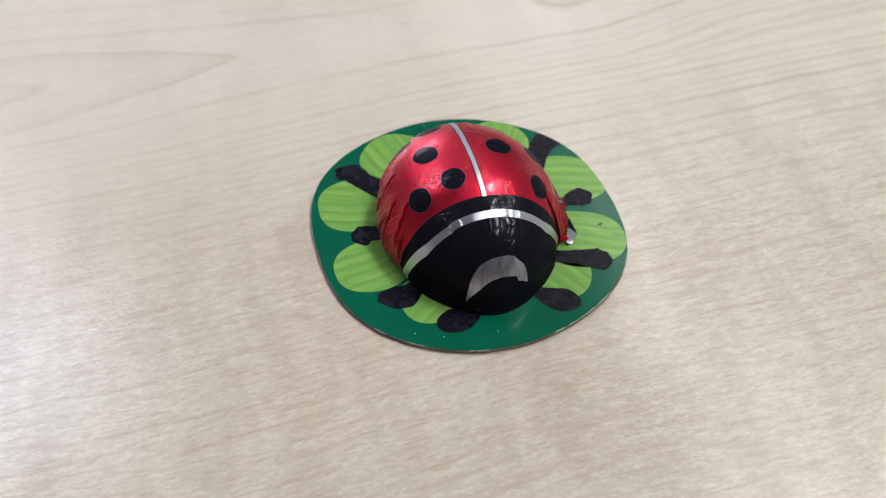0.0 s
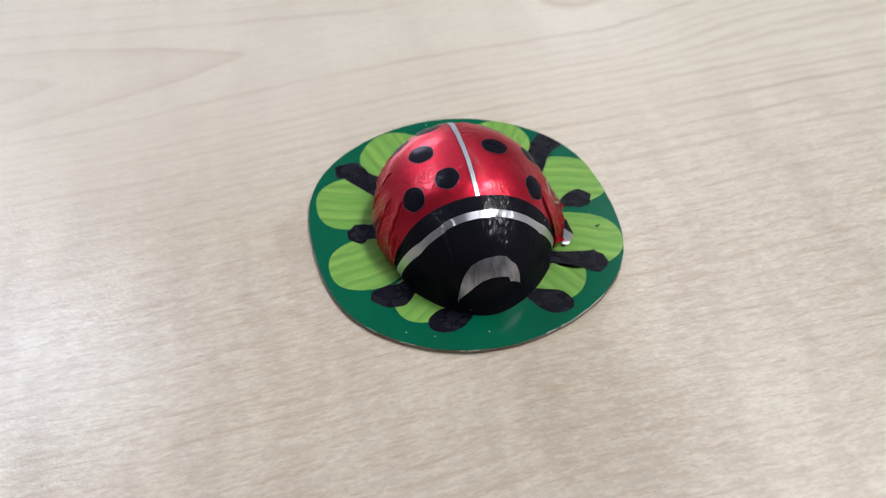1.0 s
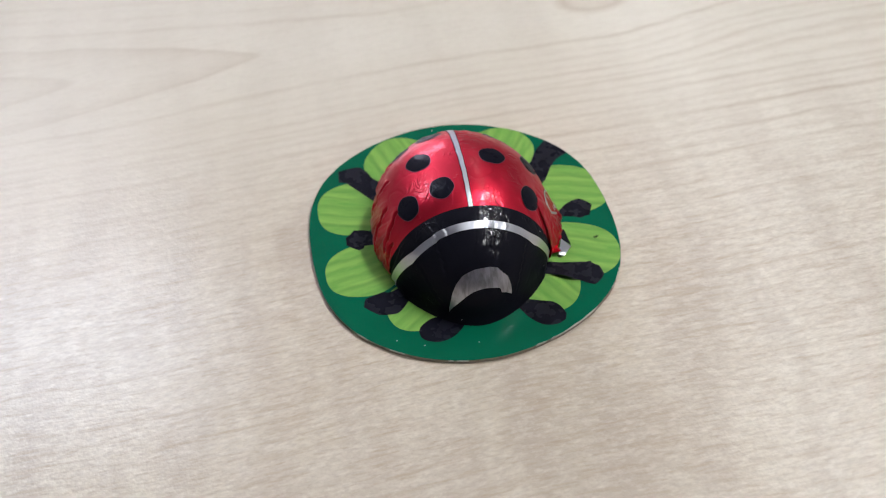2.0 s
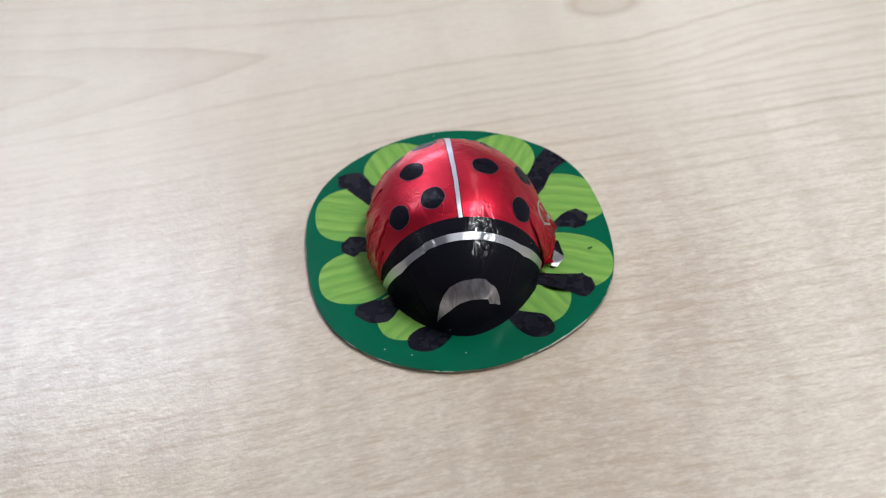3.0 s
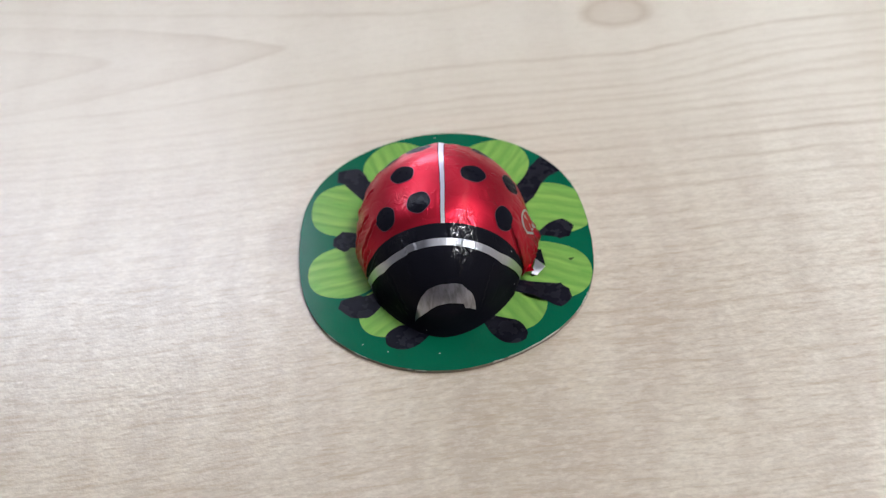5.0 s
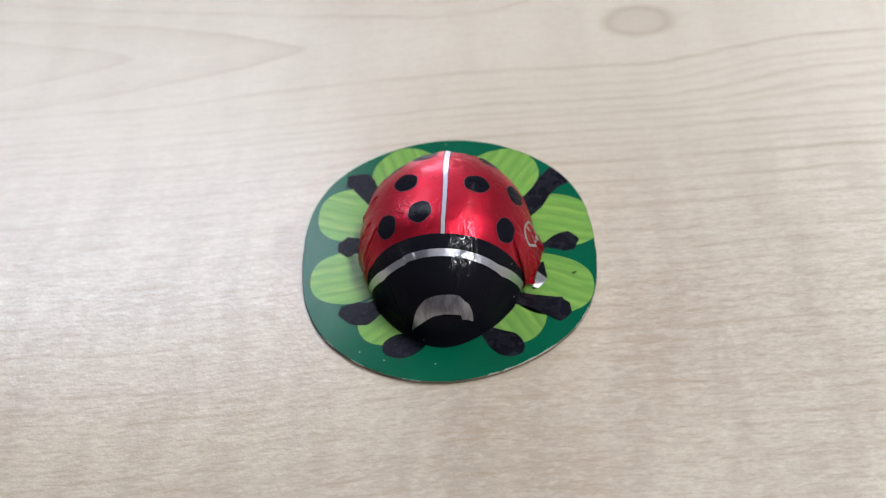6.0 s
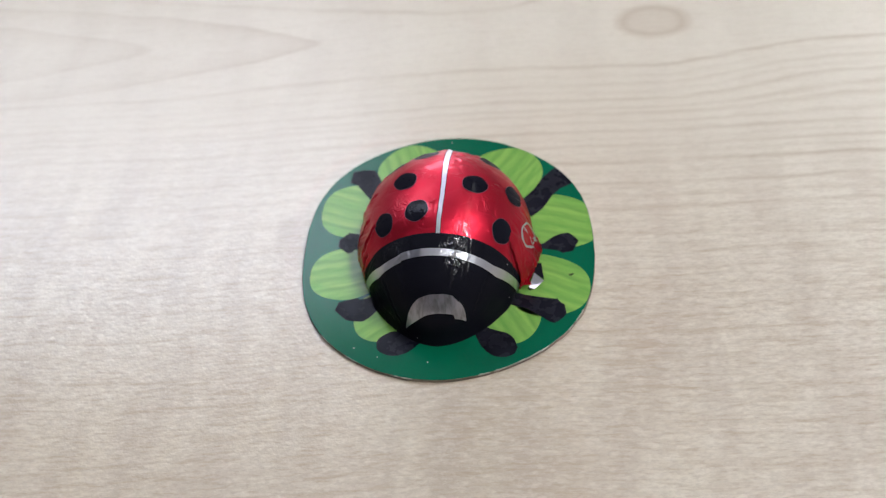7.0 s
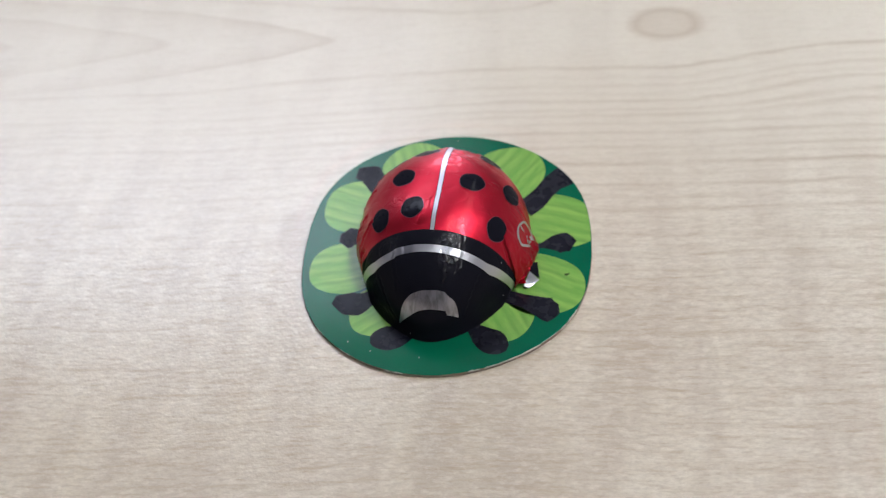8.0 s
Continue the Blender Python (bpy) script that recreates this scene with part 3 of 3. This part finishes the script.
def pleats(d):
    """Height of the folds beside the deep pleats (mm)."""
    th, ph = np.degrees(np.arctan2(d[:, 2], d[:, 0])), np.degrees(np.arccos(np.clip(-d[:, 1], -1, 1)))
    h = np.zeros(len(d))
    for line in PLEATS:
        a, b = zip(*line)
        held = np.clip((th - a[0]) / 5, 0, 1) * np.clip((a[-1] - th) / 3, 0, 1)
        off = (ph - np.interp(th, a, b) - 0.5 * np.sin(th * 0.7)) * 0.30
        h += held * (0.28 * np.exp(-(off / 1.1) ** 2) - 1.15 * np.exp(-(off / 0.23) ** 2))
    return h


# creases of the head: place from the mouth to the collar, turn over the body, depth (mm)
CREASES = (
    (((36, 73), (41, 71), (46, 74), (51, 71.5), (56, 74), (64, 73)), 0.15),
    (((42, 62), (47, 60), (52, 64), (58, 62)), 0.09),
    (((34, 128), (42, 122), (50, 120), (58, 118), (66, 119)), 0.10),
    (((24, 160), (34, 150), (44, 143), (52, 141)), 0.09),
    (((26, 28), (36, 38), (45, 42), (54, 43)), 0.10),
    (((52, 108), (58, 110), (67, 108)), 0.07),
)


def creases(d):
    """Height of the folds beside the head's creases (mm)."""
    th, ph = np.degrees(np.arctan2(d[:, 2], d[:, 0])), np.degrees(np.arccos(np.clip(-d[:, 1], -1, 1)))
    h = np.zeros(len(d))
    for line, depth in CREASES:
        a, b = zip(*line)
        held = np.clip((ph - a[0]) / 4, 0, 1) * np.clip((a[-1] - ph) / 3, 0, 1)
        off = (th - np.interp(ph, a, b) - 0.7 * np.sin(ph * 1.3) - 0.4 * np.sin(ph * 3.1)) * 0.30 * np.sin(np.radians(ph))
        h += held * depth * (np.exp(-((off - 0.25) / 0.35) ** 2) - 1.3 * np.exp(-((off + 0.2) / 0.25) ** 2))
    return h


def along(d, lift=0.0):
    shape = d.shape
    d = d.reshape(-1, 3)
    ln = np.where(d[:, 1] < 0, BUG_F, BUG_B)
    v, u, w = np.abs(d[:, 0]) / BUG_W, np.abs(d[:, 1]) / ln, np.abs(d[:, 2]) / BUG_H
    back = np.clip(d[:, 1] / 0.6, 0, 1)
    full = 2.18 + 0.32 * back * back * (3 - 2 * back)
    s = 1 / ((v ** 1.83 + u ** 1.83) ** (full / 1.83) + w ** full) ** (1 / full)
    p = d * s[:, None]
    unit = p / np.linalg.norm(p, axis=1)[:, None]
    out = np.empty_like(p)
    raised = np.broadcast_to(np.asarray(lift, float), shape[:-1]).reshape(-1)
    raised = raised + pleats(d) + creases(d)
    for i, (q, n) in enumerate(zip(p, unit)):
        x, y, z = q
        f = Vector((x, y, z))
        h = 0.07 * noise.noise(f * 0.13) + 0.012 * noise.noise(f * 0.6 + Vector((7, 0, 0)))
        ridge = abs(noise.noise(f * 0.24 + Vector((0, 11, 0))))
        h -= 0.035 * max(0.0, 0.07 - ridge) / 0.07
        # pleats gathered towards the lower rim
        low = max(0.0, 1 - z / 12.0) * min(1.0, max(0.0, (y + 9) / 5))
        turn = math.atan2(y, x)
        lean = turn - 0.025 * z
        pleat = abs(noise.noise(Vector((lean * 5.0, z * 0.06, 3.0))))
        h -= 0.75 * low * max(0.0, 0.12 - pleat) / 0.12
        tuck = abs(noise.noise(Vector((lean * 11.0, z * 0.12, 8.0))))
        h -= 0.22 * low * max(0.0, 0.16 - tuck) / 0.16
        # the wrapper is gathered at the tail
        tail = min(1.0, max(0.0, (y - 15.0) / 5.0))
        h += 0.5 * tail * noise.noise(f * 0.6 + Vector((3, 0, 5)))
        gather = math.exp(-((x - 4.0) / 4.5) ** 2 - ((y - 15.5) / 4.0) ** 2)
        h += gather * (0.34 * abs(noise.noise(f * 0.55)) + 0.05 * noise.noise(f * 1.9))
        # a shallow groove where the head meets the wings
        g = (y + 6.3) / 2.2
        h -= 0.35 * math.exp(-g * g) * min(1.0, max(0.0, z / 8.0))
        # the rim is tucked under, but for the head's, which flares out on the card
        if z < 2.6:
            head = min(1.0, max(0.0, (-y - 6.0) / 5.0))
            h += (0.55 * head - 0.9 * (1 - head)) * (1 - max(z, 0.0) / 2.6) ** 2
        out[i] = q + n * (h + raised[i])
    out[:, 0] *= 1 + 0.145 * p[:, 1] / 20
    out += np.array([BUG_X, BUG_Y, CARD_TOP])
    return (out * MM).reshape(shape)


def collar_edge(th):
    return np.full_like(th, 68.5)


def band_top(th):
    u = np.abs(th - 90)
    return 58.6 + np.maximum(0, u - 48) * 0.22 - 0.9 / (1 + np.exp(-(th - 117.5) / 0.5))


def band_low(th):
    u = np.abs(th - 90)
    return 54.4 + np.maximum(0, u - 55) * 0.26 - 0.9 / (1 + np.exp(-(th - 117.5) / 0.5))


def zone(bug, name, lo, hi, rows, material, lift, label=""):
    th = np.linspace(0, 180, 321)
    k = np.linspace(0, 1, rows)[:, None]
    a, b = lo(th), hi(th)
    if name == "band":
        lift = lift + 0.16 * np.array([abs(noise.noise(Vector((u * 0.11, 2.5, 0)))) for u in th])[None, :] * np.ones_like(k)
    return part(name, sheet(dome(th[None, :], a + (b - a) * k, lift)), material, bug, label, smooth=True)


def blob(bug, name, th, ph, ru, rv, material, lift, inner=0.0, label="", rough=0.04):
    """A round printed mark that lies on the foil; ru along the body, rv across it (mm)."""
    t, p = radians(th), radians(ph)
    c = np.array([math.sin(p) * math.cos(t), -math.cos(p), math.sin(p) * math.sin(t)])
    size = np.linalg.norm(dome(th, ph) - np.array([BUG_X, BUG_Y, CARD_TOP]) * MM) / MM
    e1 = np.array([0.0, 1.0, 0.0]) - c * c[1]
    e1 /= np.linalg.norm(e1)
    e2 = np.cross(c, e1)
    a = np.linspace(0, 2 * np.pi, 40, endpoint=False)
    wob = 1 + rough * np.sin(2 * a + th) + rough * 0.6 * np.sin(5 * a + ph)
    k = np.linspace(inner, 1, 3 if inner else 6)[:, None]
    u, v = k * wob * ru * np.cos(a), k * wob * rv * np.sin(a)
    d = c * size + u[..., None] * e1 + v[..., None] * e2
    d /= np.linalg.norm(d, axis=-1)[..., None]
    if name.startswith("badge"):
        lift = lift + flap_height(np.degrees(np.arctan2(d[..., 2], d[..., 0])), np.degrees(np.arccos(-d[..., 1])))
    return part(name, sheet(along(d, lift), wrap=True), material, bug, label, smooth=True)


def flap_edge(th):
    return np.interp(th, (0, 5, 25, 32, 39), (64, 66, 72, 75, 80)) + 0.5 * np.sin(th * 0.9)


def flap_height(th, ph):
    """How far the folded flap stands off the flank (mm)."""
    k = np.clip((ph - flap_edge(th)) / (106 - flap_edge(th)), 0, 1)
    rise = 0.34 * np.sin(np.pi * (1 - k) ** 0.5 * 0.5) * np.clip((40 - th) / 8, 0.06, 1) + 0.02
    rise = rise + 1.35 * np.exp(-((ph - 88) / 15) ** 2 - ((th - 5) / 11) ** 2) * np.clip(th / 3, 0.3, 1) * np.clip((106 - ph) / 6, 0.02, 1)
    flat = np.stack([th.ravel(), ph.ravel()], -1)
    crush = np.array([abs(noise.noise(Vector((a * 0.13, b * 0.33, 1.7)))) + 0.4 * abs(noise.noise(Vector((a * 0.33, b * 0.8, 4.7)))) for a, b in flat]).reshape(th.shape)
    calm = 1 - 0.6 * np.exp(-(((th - 22) / 13) ** 4 + ((ph - 94) / 11) ** 4))
    return rise + 1.0 * crush * np.clip((30 - th) / 22, 0, 1) * np.sin(np.pi * k) ** 0.5 * calm


SPOTS = ((103, 86), (113, 113.5), (127, 82.5), (105, 141), (129, 136), (68, 110), (45, 81.5), (40, 113.5), (54, 140), (79, 154))


def ladybird():
    bug = tagged(new("foil_ladybird"), "foil-wrapped chocolate ladybird, red with black spots, on the green card", "chocolate")
    zone(bug, "wing_foil", collar_edge, lambda th: np.full_like(th, 180.0), 190, FOIL_RED, 0.0, "crumpled shiny red foil")
    zone(bug, "collar", lambda th: band_top(th) - 0.3, lambda th: collar_edge(th) + 0.3, 16, FOIL_BLACK, 0.012, "glossy black printed foil")
    zone(bug, "band", lambda th: band_low(th) - 0.2, lambda th: band_top(th) + 0.1, 8, FOIL_SILVER, 0.06, "bare silver foil band")
    zone(bug, "head", lambda th: np.zeros_like(th), band_low, 70, FOIL_BLACK, 0.012, "glossy black printed foil")
    ph = np.linspace(68.4, 172, 70)[:, None]
    for name, half, mater, lift in (("stripe_edge", 1.66, FOIL_BLACK, 0.05), ("stripe", 1.28, FOIL_SILVER, 0.09)):
        wide = half / np.maximum(np.sin(np.radians(ph)), 0.55)
        wave = 0.2 * np.sin(ph * 0.11) + 0.06 * np.sin(ph * 0.5)
        part(name, sheet(dome(87.6 + wave + np.linspace(-1, 1, 5)[None, :] * wide, ph, lift)), mater, bug, "silver foil stripe" if half < 2 else "", smooth=True)
    for th, p in SPOTS:
        s = blob(bug, "spot", th, p, 2.45 if p < 130 else 2.1, 2.3, SPOT_BLACK, 0.09)
        blob(s, "outline", th, p, 2.56 if p < 130 else 2.2, 2.41, FOIL_RIM, 0.05)
    # mouth: an arch of bare foil
    s = np.linspace(0, 1, 60)
    outer = (0, 0.10, 0.22, 0.32, 0.45, 0.66, 0.71, 1)
    to = np.interp(s, outer, (150, 136.7, 119.5, 109, 93.5, 68.2, 63.5, 53.6))
    po = np.interp(s, outer, (22.5, 24.5, 28.9, 31.2, 32.8, 33.6, 31.9, 30.7))
    within = (0, 0.22, 0.36, 0.50, 0.68, 0.72, 1)
    ti = np.interp(s, within, (161.7, 138, 123.3, 99.1, 57.8, 52.8, 32.6))
    pi = np.interp(s, within, (21.1, 19.6, 19.7, 21.4, 23.2, 21.2, 23.7))
    k = np.linspace(0, 1, 8)[:, None]
    fold = np.array([[abs(noise.noise(Vector((a * 9.0 + 0.3 * b, 4.2, 0.6 * b)))) for a in s] for b in k[:, 0]])
    fold += np.array([[0.5 * abs(noise.noise(Vector((a * 30.0, 1.2, 1.5 * b)))) for a in s] for b in k[:, 0]])
    ti = ti + np.array([1.2 * noise.noise(Vector((a * 16, 0, 9))) for a in s])
    po = po + np.array([0.6 * noise.noise(Vector((a * 13, 5, 9))) for a in s])
    part("mouth", sheet(dome(ti + (to - ti) * k, pi + (po - pi) * k, 0.07 + 0.16 * fold)), FOIL_DULL, bug, "crinkled silver foil mouth", smooth=True)
    blob(bug, "badge", 22.5, 93.5, 3.0, 2.45, FOIL_SILVER, 0.06, inner=0.82, label="thin silver oval outline", rough=0.07)
    for dt, dp, ru, rv in ((5, 1, 0.35, 0.9), (-2, -2, 0.8, 0.25), (-6, 2, 0.3, 0.8)):
        blob(bug, "badge_mark", 21 + dt, 94 + dp, ru, rv, FOIL_SILVER, 0.06, rough=0.2)

    # the wrapper's loose flap, folded over the flank, with its bare tab
    th = np.linspace(1.0, 39, 60)[None, :]
    k = np.linspace(0, 1, 50)[:, None]
    edge = flap_edge(th)
    ph = edge + (106 - edge) * k
    part("flap", sheet(dome(th, ph, flap_height(th + 0 * ph, ph))), FOIL_RED, bug, "loose folded flap of red foil", smooth=True)

    def tab(name, a, b, c, d, material, label):
        n = 9
        u, v = np.meshgrid(np.linspace(0, 1, n), np.linspace(0, 1, n))
        a, b, c, d = (np.array(q, float) for q in (a, b, c, d))
        p = ((1 - u) * (1 - v))[..., None] * a + (u * (1 - v))[..., None] * b + (u * v)[..., None] * c + ((1 - u) * v)[..., None] * d
        if name == "flap_tip":
            crumple = np.array([noise.noise(Vector(q) * 1.3) for q in p.reshape(-1, 3)]).reshape(u.shape)
            p += crumple[..., None] * np.array([0.8, -0.5, 0.6])
        p[..., 2] += 0.06 * np.sin(u * 5 + v * 3) * u + 0.04 * np.sin(v * 9)
        ob = part(name, sheet(p * MM), material, bug, label)
        ob.modifiers.new("thickness", "SOLIDIFY").thickness = 0.06 * MM
    tab("tab", (16.4, -2.07, 2.95), (18.2, -2.57, 1.15), (16.5, -4.67, 1.05), (15.4, -4.47, 1.40), FOIL_SILVER, "bare silver foil tab")
    tab("flap_tip", (14.4, -1.17, 4.95), (16.6, -1.60, 3.60), (15.5, -4.10, 1.75), (13.5, -4.60, 2.05), FOIL_RED, "crumpled red foil tip of the flap")
    tab("tab", (15.9, -0.57, 3.85), (17.6, 0.93, 2.25), (18.2, -2.37, 1.25), (16.2, -1.97, 3.05), FOIL_BLACK, "black printed foil tab")


ladybird()
